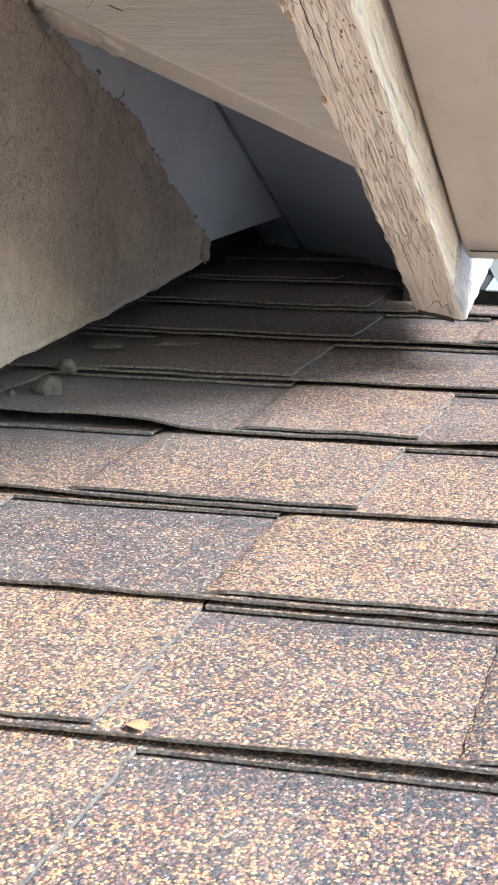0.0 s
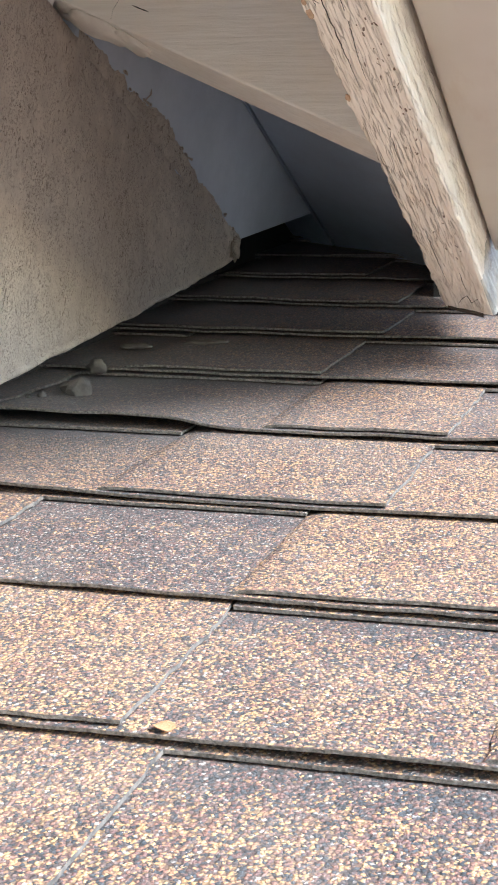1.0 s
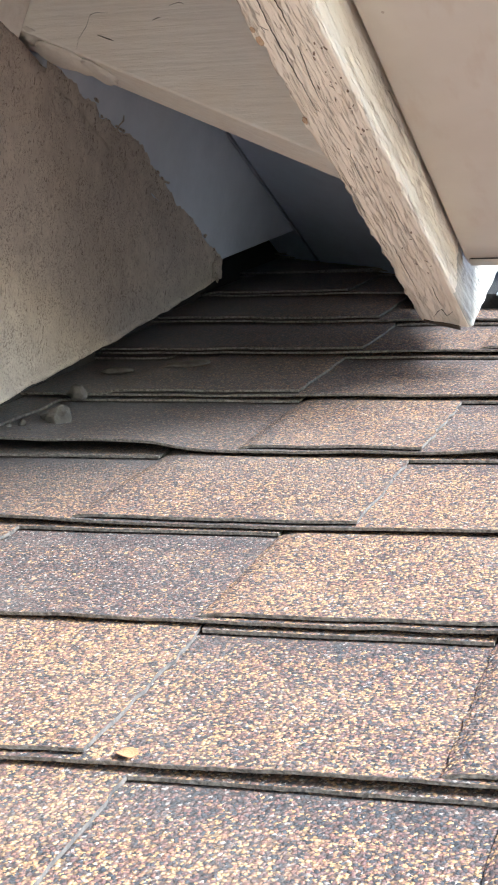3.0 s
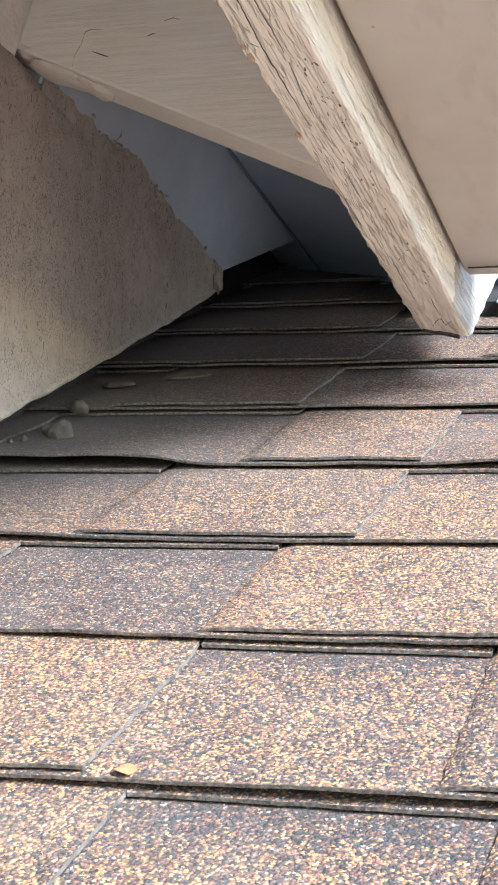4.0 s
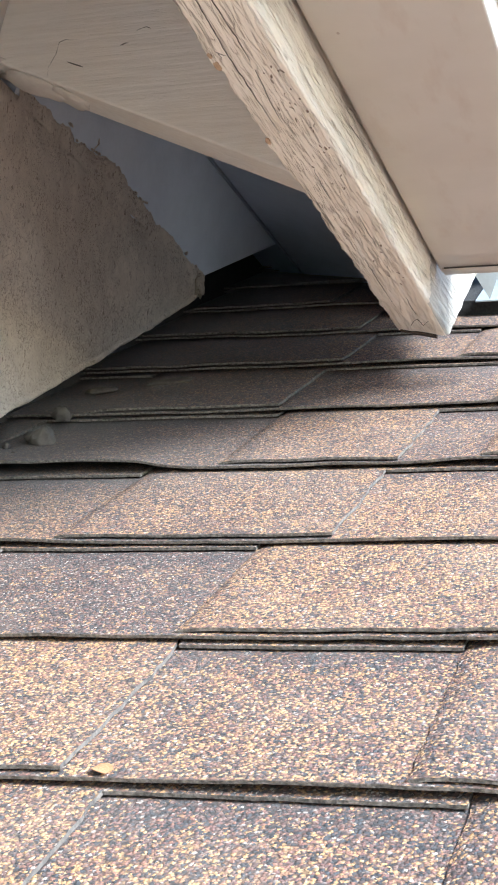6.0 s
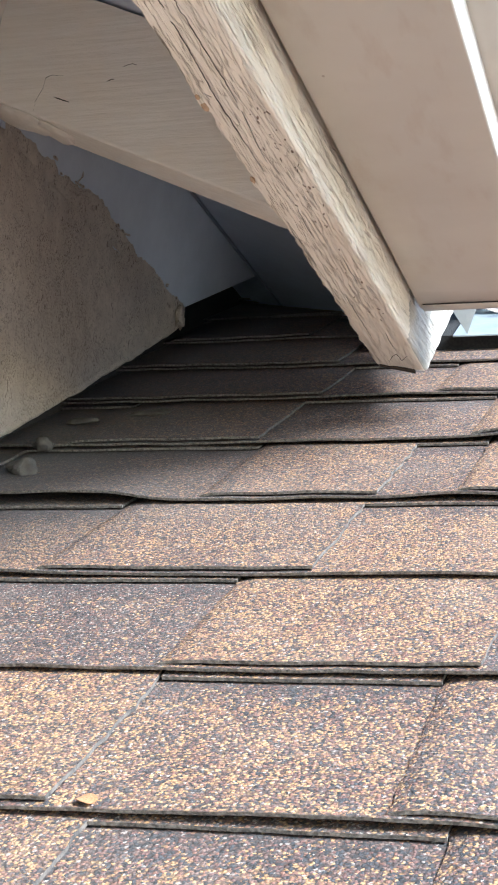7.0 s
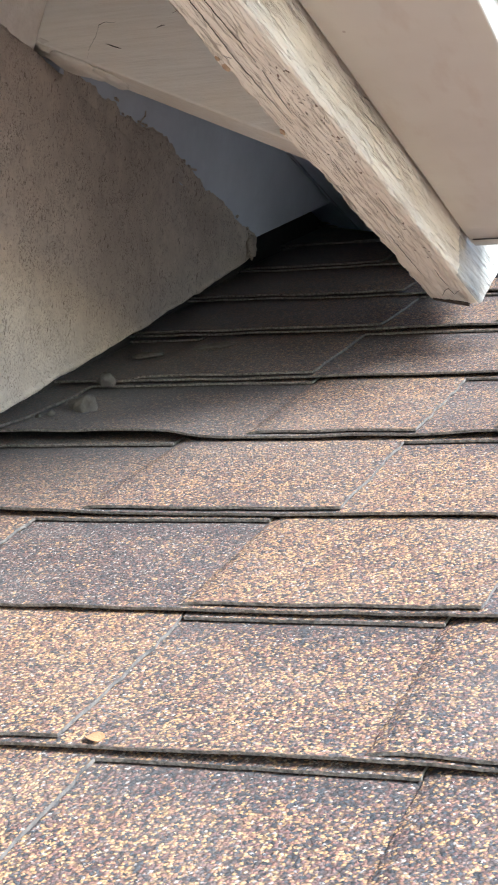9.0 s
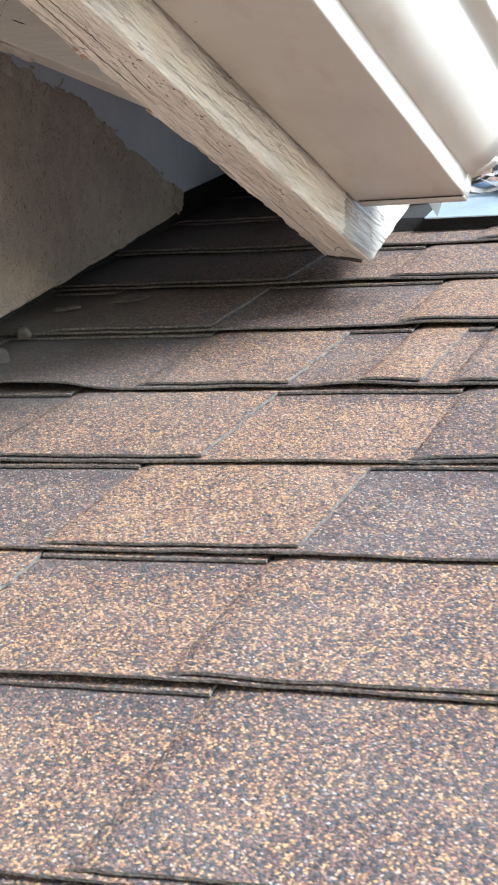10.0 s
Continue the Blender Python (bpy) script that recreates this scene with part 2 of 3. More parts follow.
def wobble(x, y, z, scale, seed=0.0):
    return noise.noise(Vector((x * scale + seed, y * scale - seed, z * scale + 2.3 * seed)))


def sheet(name, xs, ys, top, thick, mats, ragged=None, tuck=0.0):
    """A closed slab over a grid; top(x, y) is its upper side. Its rim takes the second material."""
    nx, ny = len(xs), len(ys)
    verts, faces, picks = [], [], []
    for side in (0, 1):
        for j, y in enumerate(ys):
            for i, x in enumerate(xs):
                px, py = ragged(x, y, i, j, nx, ny) if ragged else (x, y)
                verts.append((px, py + (tuck if side and j == 0 else 0.0), top(px, py) - side * thick))
    n = nx * ny
    for j in range(ny - 1):
        for i in range(nx - 1):
            a = j * nx + i
            faces.append((a, a + 1, a + nx + 1, a + nx))
            faces.append((n + a, n + a + nx, n + a + nx + 1, n + a + 1))
            picks += [0, 1]
    rim = [(i, 0) for i in range(nx)] + [(nx - 1, j) for j in range(1, ny)] + [(i, ny - 1) for i in range(nx - 2, -1, -1)] + [(0, j) for j in range(ny - 2, 0, -1)]
    for (i, j), (p, q) in zip(rim, rim[1:] + rim[:1]):
        a, b = j * nx + i, q * nx + p
        faces.append((a, n + a, n + b, b))
        picks.append(1 if j == 0 and q == 0 else len(mats) - 1)
    me = raw(name, verts, faces, mats, picks)
    me.set_sharp_from_angle(angle=radians(40))
    return me


def lump(name, size, seed, material, parent=None, flat=0.6):
    bm = bmesh.new()
    bmesh.ops.create_icosphere(bm, subdivisions=3, radius=1.0)
    for v in bm.verts:
        k = 1 + 0.35 * wobble(*v.co, 1.6, seed) + 0.15 * wobble(*v.co, 4.5, seed)
        v.co = Vector((v.co.x * size[0] * k, v.co.y * size[1] * k, max(v.co.z, -flat) * size[2] * k))
    me = bpy.data.meshes.new(name)
    bm.to_mesh(me)
    bm.free()
    me.materials.append(material)
    me.polygons.foreach_set("use_smooth", [True] * len(me.polygons))
    ob = new(name, me)
    return under(ob, parent) if parent else ob


TILT = pose(0, 0, 0, SLOPE)


def on_roof(x, y, z=0.0, turn=0.0):
    return TILT @ pose(x, y, z, 0, 0, turn)


# ---- the lower roof ----
BACK, TOP, SLIT = 0.0017, 0.0018, 0.0012
HEAD = 0.0132
BUTT = {-1: -0.141, 0: 0.002, 1: 0.1405, 2: 0.2765, 3: 0.4226, 4: 0.575, 5: 0.7244, 6: 0.8616}


def butt(c):
    return BUTT.get(c, 0.8616 + 0.143 * (c - 6) if c > 6 else -0.141 + 0.143 * (c + 1))


# slots between the tabs in each course, and the tone (tan share, pale share) of slot and following tab
SLOTS = {
    -2: [(0.14, 0.25), (0.41, 0.54)],
    -1: [(0.07, 0.19), (0.326, 0.455), (0.66, 0.75)],
    0: [(0.06, 0.15), (0.309, 0.434), (0.66, 0.77)],
    1: [(0.165, 0.307), (0.451, 0.585)],
    2: [(0.03, 0.193), (0.347, 0.473), (0.6, 0.7)],
    3: [(0.066, 0.242), (0.355, 0.403), (0.4456, 0.4635), (0.56, 0.66)],
    4: [(-0.03, 0.098), (0.242, 0.392), (0.5, 0.6)],
    5: [(0.256, 0.345), (0.47, 0.58)],
    6: [(0.24, 0.392), (0.5, 0.63)],
}
TONES = {  # (course, piece in order: tab, slot, tab, slot ...)
    (-1, 2): 0.58, (-1, 3): 0.47, (-1, 4): 0.36,
    (0, 2): 0.62, (0, 3): 0.54, (0, 4): 0.44,
    (1, 0): 0.5, (1, 1): 0.16, (1, 2): 0.62, (1, 3): 0.22, (1, 4): 0.4,
    (2, 1): 0.42, (2, 2): 0.44, (2, 3): 0.62, (2, 4): 0.3,
    (3, 1): 0.36, (3, 2): 0.46, (3, 3): 0.34, (3, 4): 0.66, (3, 6): 0.42,
    (4, 2): 0.4, (4, 3): 0.32, (4, 4): 0.66,
    (5, 0): 0.42, (5, 1): 0.38, (5, 2): 0.42, (6, 1): 0.32, (6, 2): 0.6,
}


def bell(x, mid, wide):
    return math.exp(-((x - mid) / wide) ** 2)


def lift(c, x, y):
    """How far the butt of a course stands off the course below."""
    a = 0.0014 * (wobble(x, c * 3.1, 0, 8.0) + 0.35) + 0.0007 * wobble(x, c * 1.7, 1, 30.0)
    if c == 3:
        a += 0.0062 / (1 + math.exp((x - 0.2) / 0.008)) + 0.0026 * bell(x, 0.405, 0.03)
    if c == 2:
        a += 0.003 * bell(x, 0.13, 0.05)
    if c == 0:
        a += 0.0016 * bell(x, 0.39, 0.06)
    if c == 4:
        a += 0.0012 * bell(x, 0.42, 0.05)
    return max(a, -0.0004) * math.exp(-max(y - butt(c), 0) / 0.055)


def course_top(c, plies):
    y0 = butt(c)

    def top(x, y):
        return HEAD * (1 - (y - y0) / 0.29) + (BACK if plies == 1 else BACK + SLIT + TOP) - 0.0089 + lift(c, x, y) + 0.00035 * wobble(x, y, c, 16.0)

    return top


def steps(a, b, size):
    n = max(2, int(round((b - a) / size)) + 1)
    return [a + (b - a) * i / (n - 1) for i in range(n)]


def ragged_butt(c, amount, seed, sides=0.0006):
    def f(x, y, i, j, nx, ny):
        if j == 0:
            y += amount * (wobble(x, c, seed, 60.0) + 0.7 * wobble(x, c, seed, 240.0)) + 0.0025 * wobble(x, c, seed + 5, 7.0)
        if i in (0, nx - 1):
            x += sides * (1.6 * wobble(x, y, seed, 70.0) + wobble(x, y, seed, 260.0))
        return x, y

    return f


lower_roof = tagged(new("lower_roof"), "sloping roof covered with brown and tan laminated asphalt shingles", "roof", kind="structure")
lower_roof.matrix_world = TILT
deck_bm = bmesh.new()
bmesh.ops.create_cube(deck_bm, size=1, matrix=pose(0.4, 0.12, -0.026) @ Matrix.Diagonal((3.7, 4.0, 0.022, 1)))
part("underlayment", deck_bm, M_UNDER, lower_roof, "black roofing felt under the shingles")

rng = random.Random(7)
for c in range(-12, 15):
    joint = -0.33 + 0.06 * ((c * 2) % 3)
    for s in range(-1, 3):
        a, b = joint + s * 1.0 + 0.001, joint + (s + 1) * 1.0 - 0.001
        if b < -1.5 or a > 2.3:
            continue
        near = -2 <= c <= 7 and s == 0
        y0, y1 = butt(c), butt(c + 1)
        step, rows_ = (0.0035, 0.009) if near else (0.11, 0.1)
        slots = SLOTS.get(c) if s == 0 and c in SLOTS else None
        if slots is None:
            slots, x = [], a + rng.uniform(0.05, 0.12)
            while x < b - 0.18:
                wide = rng.uniform(0.09, 0.15)
                slots.append((x, x + wide))
                x += wide + rng.uniform(0.1, 0.16)
        back = new("shingle", sheet("shingle", steps(a, b, step), steps(y0, y1 + 0.05, rows_), course_top(c, 1), BACK, [M_GRAIN, M_EDGE, M_EDGE], ragged_butt(c, 0.0009 if near else 0.0, 1.0), 0.0006))
        under(back, lower_roof)
        back.color = (0.34, 0.03, 0.4, 1)
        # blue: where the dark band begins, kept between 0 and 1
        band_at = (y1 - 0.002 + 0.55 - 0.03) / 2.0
        edges, piece = [a] + [v for sl in slots for v in sl] + [b], 0
        for n, (p, q) in enumerate(zip(edges, edges[1:])):
            tone = TONES.get((c, n), rng.uniform(0.3, 0.6)) if s == 0 else rng.uniform(0.3, 0.6)
            if n % 2 == 0:
                xs = steps(p, q, step)
                ys = steps(y0 + 0.0026, y1 + 0.05, rows_)
                press = 0.0024 if n else 0.0
                ob = new("tab", sheet("tab", xs, ys, lambda x, y, f=course_top(c, 2), p=p, h=press: f(x, y) - h * math.exp(-max(x - p, 0.0) / 0.005), TOP, [M_GRAIN, M_EDGE, M_TORN], ragged_butt(c, 0.0009 if near else 0.0, 3.0, 0.0013), 0.0005))
                ob.color = (tone, 0.012, 1.0, 1)
            else:
                ob = new("head_strip", sheet("head_strip", steps(p, q, step), steps(y1 - 0.0012, y1 + 0.05, 0.006 if near else 0.05), course_top(c, 2), TOP, [M_GRAIN, M_EDGE, M_EDGE], ragged_butt(c, 0.0008 if near else 0.0, 4.0), 0.0005))
                ob.color = (0.4, 0.1, 1.0, 1)
                # the ply that shows in the slot
                floor_ob = new("slot_ply", sheet("slot_ply", steps(p - 0.001, q + 0.001, step), steps(y0 + 0.0004, y1 + 0.01, rows_), lambda x, y, f=course_top(c, 1): f(x, y) + 0.00012, 0.0001, [M_GRAIN, M_EDGE], ragged_butt(c, 0.0006 if near else 0.0, 1.0)))
                under(floor_ob, back)
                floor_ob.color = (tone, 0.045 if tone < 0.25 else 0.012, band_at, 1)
            under(ob, back)

# ---- the upper storey: wall, blocking, sheathing ----
TAN = math.tan(radians(SLOPE))
WALL_X, WALL_TOP = 0.07, 0.478


def wall_mesh():
    ys = steps(-1.6, 0.1, 0.05) + steps(0.11, 0.842, 0.005)
    verts, faces = [], []
    cols = 26
    for y in ys:
        low = y * TAN + 0.0265 + 0.0022 * wobble(y, 0, 0, 26.0) + 0.001 * wobble(y, 3, 0, 90.0)
        top = WALL_TOP + 0.005 * wobble(y, 1, 5, 22.0) + 0.003 * wobble(y, 1, 9, 70.0)
        if y > 0.6:
            low += 0.004 * (y - 0.6) / 0.2
        top = max(top, low + 0.016)
        if y > 0.825:
            t = (y - 0.825) / 0.017
            top, low = top - 0.004 * t, low + 0.004 * t
        bead = 0.0016 + 0.0009 * wobble(y, 2, 7, 45.0)
        section = [(WALL_X - 0.034, low), (WALL_X - 0.008, low - 0.001), (WALL_X - 0.001, low + 0.0004), (WALL_X + bead, low + 0.002), (WALL_X + bead, low + 0.0045), (WALL_X - 0.0006, low + 0.0062)]
        for k in range(cols):
            f = k / (cols - 1)
            z = low + 0.0075 + (top - low - 0.0095) * f
            section.append((WALL_X + 0.0014 * wobble(y, z, 0, 18.0) + 0.0007 * wobble(y, z, 4, 70.0), z))
        section += [(WALL_X - 0.003, top), (WALL_X - 0.012, top + 0.001), (WALL_X - 0.034, top)]
        verts += [(x, y, z) for x, z in section]
    m = cols + 9
    for i in range(len(ys) - 1):
        for k in range(m):
            a, b = i * m + k, i * m + (k + 1) % m
            faces.append((a, b, b + m, a + m))
    faces.append(tuple(range(m)))
    faces.append(tuple((len(ys) - 1) * m + k for k in range(m - 1, -1, -1)))
    return raw("wall_west", verts, faces, M_STUCCO)


wall_west = tagged(new("wall_west", wall_mesh()), "rough beige stucco side wall with a ragged lower edge", "wall", kind="structure")
tip = lump("drip", (0.004, 0.008, 0.013), 3.0, M_STUCCO, wall_west)
tip.location = (WALL_X + 0.003, 0.822, 0.466)


def prism(pts, d, bevel=0.0):
    bm = bmesh.new()
    f = bm.faces.new([bm.verts.new(p) for p in pts])
    r = bmesh.ops.extrude_face_region(bm, geom=[f])
    bmesh.ops.translate(bm, vec=d, verts=[v for v in r["geom"] if isinstance(v, bmesh.types.BMVert)])
    if bevel:
        bmesh.ops.bevel(bm, geom=list(bm.edges), offset=bevel, segments=2, affect="EDGES", profile=0.6)
    return bm


# added sheet behind the stucco, set back over the roof; black as the gap's shade
back_panel = part("gap_shade_sheet", prism([(0.034, -1.6, -1.6 * TAN - 0.01), (0.034, 1.4, 1.4 * TAN - 0.01), (0.034, 1.4, 0.72), (0.034, -1.6, 0.62)], (-0.09, 0, 0)), M_UNDER, wall_west, "added sheet behind the stucco edge, black for the shade in the gap")



def skim_coat():
    """Stucco smeared up on the blocking above the wall's edge: a thin film with a torn upper rim."""
    ys, cols = steps(0.415, 0.84, 0.0016), 9
    verts, faces = [], []
    for y in ys:
        fade = min(1.0, (y - 0.41) / 0.05, (0.842 - y) / 0.03)
        reach = 0.006 + fade * (0.003 + 0.007 * wobble(y, 4, 2, 17.0) + 0.005 * wobble(y, 8, 2, 55.0) + 0.002 * wobble(y, 6, 2, 170.0)) + 0.012 * bell(y, 0.60, 0.05)
        reach = max(reach, 0.003)
        for k in range(cols):
            f = k / (cols - 1)
            z = WALL_TOP - 0.006 + (reach + 0.006) * f
            on_board = 0.064 + (z - 0.45) * 0.2177
            lump_up = 0.0022 * (1 - f) ** 0.7 + 0.0009 * max(0.0, wobble(y, z, 1, 120.0)) + 0.0005 * wobble(y, z, 5, 320.0)
            verts.append((on_board + (max(0.0003, lump_up) if k < cols - 1 else -0.0006), y, z))
    for i in range(len(ys) - 1):
        for k in range(cols - 1):
            a = i * cols + k
            faces.append((a, a + 1, a + cols + 1, a + cols))
    return under(new("skim_coat", raw("skim_coat", verts, faces, M_STUCCO)), wall_west)


tagged(skim_coat(), "thin torn skim of stucco smeared on the board")

crumb_rng = random.Random(3)
for n in range(34):
    y = crumb_rng.choice((crumb_rng.uniform(0.52, 0.66), crumb_rng.uniform(0.42, 0.83)))
    z = WALL_TOP + crumb_rng.uniform(0.002, 0.014)
    c_ob = lump("crumb", (crumb_rng.uniform(0.0007, 0.0014), crumb_rng.uniform(0.0012, 0.0035), crumb_rng.uniform(0.0007, 0.0018)), n + 0.5, M_STUCCO, wall_west)
    c_ob.location = (0.0645 + (z - 0.45) * 0.2177 + 0.0006, y, z)


def strand(pts, thick, seed):
    """A dark ridge of torn stucco or fibre on the board."""
    verts, faces = [], []
    for k, (y, z) in enumerate(pts):
        x = 0.0652 + (z - 0.45) * 0.2177
        w = thick * (1.0 if 0 < k < len(pts) - 1 else 0.4) * (1 + 0.4 * wobble(y, z, seed, 300.0))
        verts += [(x + 0.4 * w, y, z - w), (x + 1.3 * w, y, z), (x + 0.4 * w, y, z + w), (x - 0.6 * w, y, z)]
    for k in range(len(pts) - 1):
        for q in range(4):
            a, b = 4 * k + q, 4 * k + (q + 1) % 4
            faces.append((a, b, b + 4, a + 4))
    return under(new("strand", raw("strand", verts, faces, M_STUCCO)), wall_west)


for n in range(7):
    y0, z0 = crumb_rng.uniform(0.54, 0.66), WALL_TOP + crumb_rng.uniform(0.004, 0.012)
    turn, bend, pts = crumb_rng.uniform(0, 6.28), crumb_rng.uniform(-0.7, 0.7), []
    for k in range(7):
        pts.append((y0, z0))
        y0, z0, turn = y0 + 0.0026 * math.cos(turn), z0 + 0.0013 * math.sin(turn), turn + bend + 0.3 * wobble(k, n, 0, 1.7)
    strand(pts, 0.001, n)
strand([(0.547, 0.487), (0.549, 0.492), (0.553, 0.497), (0.552, 0.501)], 0.0009, 40.0)
strand([(0.547, 0.487), (0.556, 0.4875), (0.566, 0.489), (0.572, 0.493)], 0.0009, 41.0)
DECK_0, DECK_S = 0.617, 0.455


def deck_z(x):
    return DECK_0 - DECK_S * x


upper_roof = tagged(new("upper_roof"), "overhanging eave of the upper roof, sheathing coloured with the blue of its shade", "roof", kind="structure")
for x0, x1 in ((-1.5, 0.0915), (0.0955, 0.3132)):
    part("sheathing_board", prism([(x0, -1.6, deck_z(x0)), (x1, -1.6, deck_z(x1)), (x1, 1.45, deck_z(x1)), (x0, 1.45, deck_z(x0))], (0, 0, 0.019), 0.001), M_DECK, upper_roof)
part("roof_cover", prism([(-1.5, -1.6, deck_z(-1.5) + 0.021), (0.372, -1.6, deck_z(0.372) + 0.021), (0.372, 0.72, deck_z(0.372) + 0.021), (0.1, 1.3, deck_z(0.1) + 0.021), (-1.5, 1.6, deck_z(-1.5) + 0.021)], (0, 0, 0.008)), M_UNDER, upper_roof, "dark roof covering over the sheathing")

blocking = tagged(new("eave_blocking"), "blocking board between the rafters, coloured with the blue of its shade", "board", kind="structure")
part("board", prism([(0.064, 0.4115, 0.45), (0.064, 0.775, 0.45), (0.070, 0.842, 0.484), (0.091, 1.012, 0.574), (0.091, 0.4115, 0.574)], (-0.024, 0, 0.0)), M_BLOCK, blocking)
# lighter, warmer colour stands in for more light near the opening
part("board", prism([(0.064, -1.5, 0.45), (0.064, 0.371, 0.45), (0.091, 0.371, 0.574), (0.091, -1.5, 0.574)], (-0.024, 0, 0.0)), M_CAULK, blocking, "board of the next bay, coloured lighter for the light at the opening")


def rafter(y):
    bm = prism([(-0.05, y, 0.515 + 0.455 * 0.05), (0.3132, y, 0.515 - 0.455 * 0.3132), (0.3132, y, deck_z(0.3132) - 0.002), (-0.05, y, deck_z(-0.05) - 0.002)], (0, 0.038, 0), 0.0016)
    root = tagged(new("rafter"), "grey-cream painted rafter tail running out to the fascia", "rafter", "rafters of the eave")
    part("beam", bm, M_RAFTER, root)
    return root


rafter_near = rafter(0.372)
copy_thing(rafter_near, pose(0, -0.406, 0))
copy_thing(rafter_near, pose(0, -0.812, 0))
M_CRACK = plain("open_crack", (0.035, 0.025, 0.02), (0.06, 0.042, 0.03), 300.0, 0.95)


def rafter_split(pts, wide, seed):
    """A thin check in the face of the rafter, tapering at both ends."""
    line = []
    for (x0, z0), (x1, z1) in zip(pts, pts[1:]):
        n = max(2, int(math.hypot(x1 - x0, z1 - z0) / 0.0015))
        line += [(x0 + (x1 - x0) * k / n, z0 + (z1 - z0) * k / n) for k in range(n)]
    verts, faces = [], []
    for k, (x, z) in enumerate(line):
        f = k / (len(line) - 1)
        w = wide * (0.2 + min(1.0, 3 * f, 3 * (1 - f)) * (0.8 + 0.5 * wobble(x, z, seed, 300.0)))
        z += 0.0006 * wobble(x, z, seed, 160.0)
        verts += [(x, 0.37185, z - w / 2), (x, 0.37185, z + w / 2), (x, 0.3745, z)]
    for k in range(len(line) - 1):
        a = 3 * k
        faces += [(a, a + 3, a + 4, a + 1), (a + 1, a + 4, a + 5, a + 2), (a + 2, a + 5, a + 3, a)]
    return under(new("split", raw("split", verts, faces, M_CRACK)), rafter_near)


rafter_split([(0.1255, 0.4765), (0.132, 0.4735), (0.139, 0.4705)], 0.0009, 1.0)
rafter_split([(0.112, 0.467), (0.1125, 0.474), (0.117, 0.482), (0.119, 0.4905), (0.124, 0.4925), (0.133, 0.4915)], 0.00035, 2.0)
rafter_split([(0.163, 0.4845), (0.167, 0.4855), (0.171, 0.485)], 0.0006, 3.0)
rafter_split([(0.174, 0.494), (0.181, 0.496), (0.186, 0.4935)], 0.0004, 4.0)
# hardened caulk and paint packed round the foot of the rafter
for n, (x, y, z, sx, sy, sz) in enumerate(((0.096, 0.390, 0.4700, 0.026, 0.017, 0.0045), (0.075, 0.380, 0.4835, 0.012, 0.009, 0.005), (0.121, 0.392, 0.4595, 0.016, 0.016, 0.0028))):
    blob = lump("caulk", (sx, sy, sz), 11.0 + n, M_CAULK, rafter_near, 1.0)
    blob.matrix_local = pose(x, y, z, 0, 24.5, 0)

# ---- fascia ----
FX0, FX1, FZ0, FZ1 = 0.3135, 0.3478, 0.338, 0.472


def fascia_mesh():
    r = 0.003
    ring = []
    for cx, cz, a0 in ((FX0 + r, FZ0 + r, 180), (FX1 - r, FZ0 + r, 270), (FX1 - r, FZ1 - r, 0), (FX0 + r, FZ1 - r, 90)):
        for k in range(4):
            a = radians(a0 + 30 * k)
            ring.append((cx + r * math.cos(a), cz + r * math.sin(a)))
    full = []
    for (x, z), (p, q) in zip(ring, ring[1:] + ring[:1]):
        d = math.hypot(p - x, q - z)
        n = max(1, int(d / 0.0035))
        full += [(x + (p - x) * k / n, z + (q - z) * k / n) for k in range(n)]
    ss = steps(-1.6, -0.1, 0.05) + steps(-0.095, 0.56, 0.0035)
    verts, m = [], len(full)
    for s in ss:
        for x, z in full:
            end = 0.564 + (x - FX0) * 0.62 + (z - FZ0) * 1.45
            y = s if s < 0.3 else 0.3 + (s - 0.3) / 0.26 * (end - 0.3)
            ripple = 0.0007 * wobble(x * 9, y, z * 9, 14.0) + 0.0004 * wobble(x * 6, y, z * 6, 60.0)
            dx = dz = ripple
            edge = max(0.0, 1 - (abs(x - FX0) + abs(z - FZ0)) / 0.008)
            chip = edge * (0.0022 * wobble(0, y, 2, 30.0) + 0.0018 * wobble(0, y, 4, 110.0) + 0.0012 * wobble(0, y, 6, 260.0) - 0.0026 * bell(y, 0.222, 0.006) + 0.0022 * bell(y, 0.135, 0.008) - 0.0016 * bell(y, 0.115, 0.005))
            verts.append((x + (dx if x > 0.33 else -dx) + chip, y, z - dz))
    faces = []
    for i in range(len(ss) - 1):
        for k in range(m):
            a, b = i * m + k, i * m + (k + 1) % m
            faces.append((a, b, b + m, a + m))
    faces.append(tuple(range(m)))
    faces.append(tuple((len(ss) - 1) * m + k for k in range(m - 1, -1, -1)))
    picks = []
    for f in faces:
        mx, my = sum(verts[v][0] for v in f) / len(f), sum(verts[v][1] for v in f) / len(f)
        picks.append(1 if (mx > FX1 - 0.0016 and my > 0.505 + 0.012 * wobble(mx, my, 0, 90.0)) or len(f) > 4 else 0)
    me = raw("fascia_board", verts, faces, [M_FASCIA, M_PEELED], picks)
    me.set_sharp_from_angle(angle=radians(50))
    return me


fascia = tagged(new("fascia_board", fascia_mesh()), "weathered cream-painted timber fascia with cracked flaking paint", "fascia")

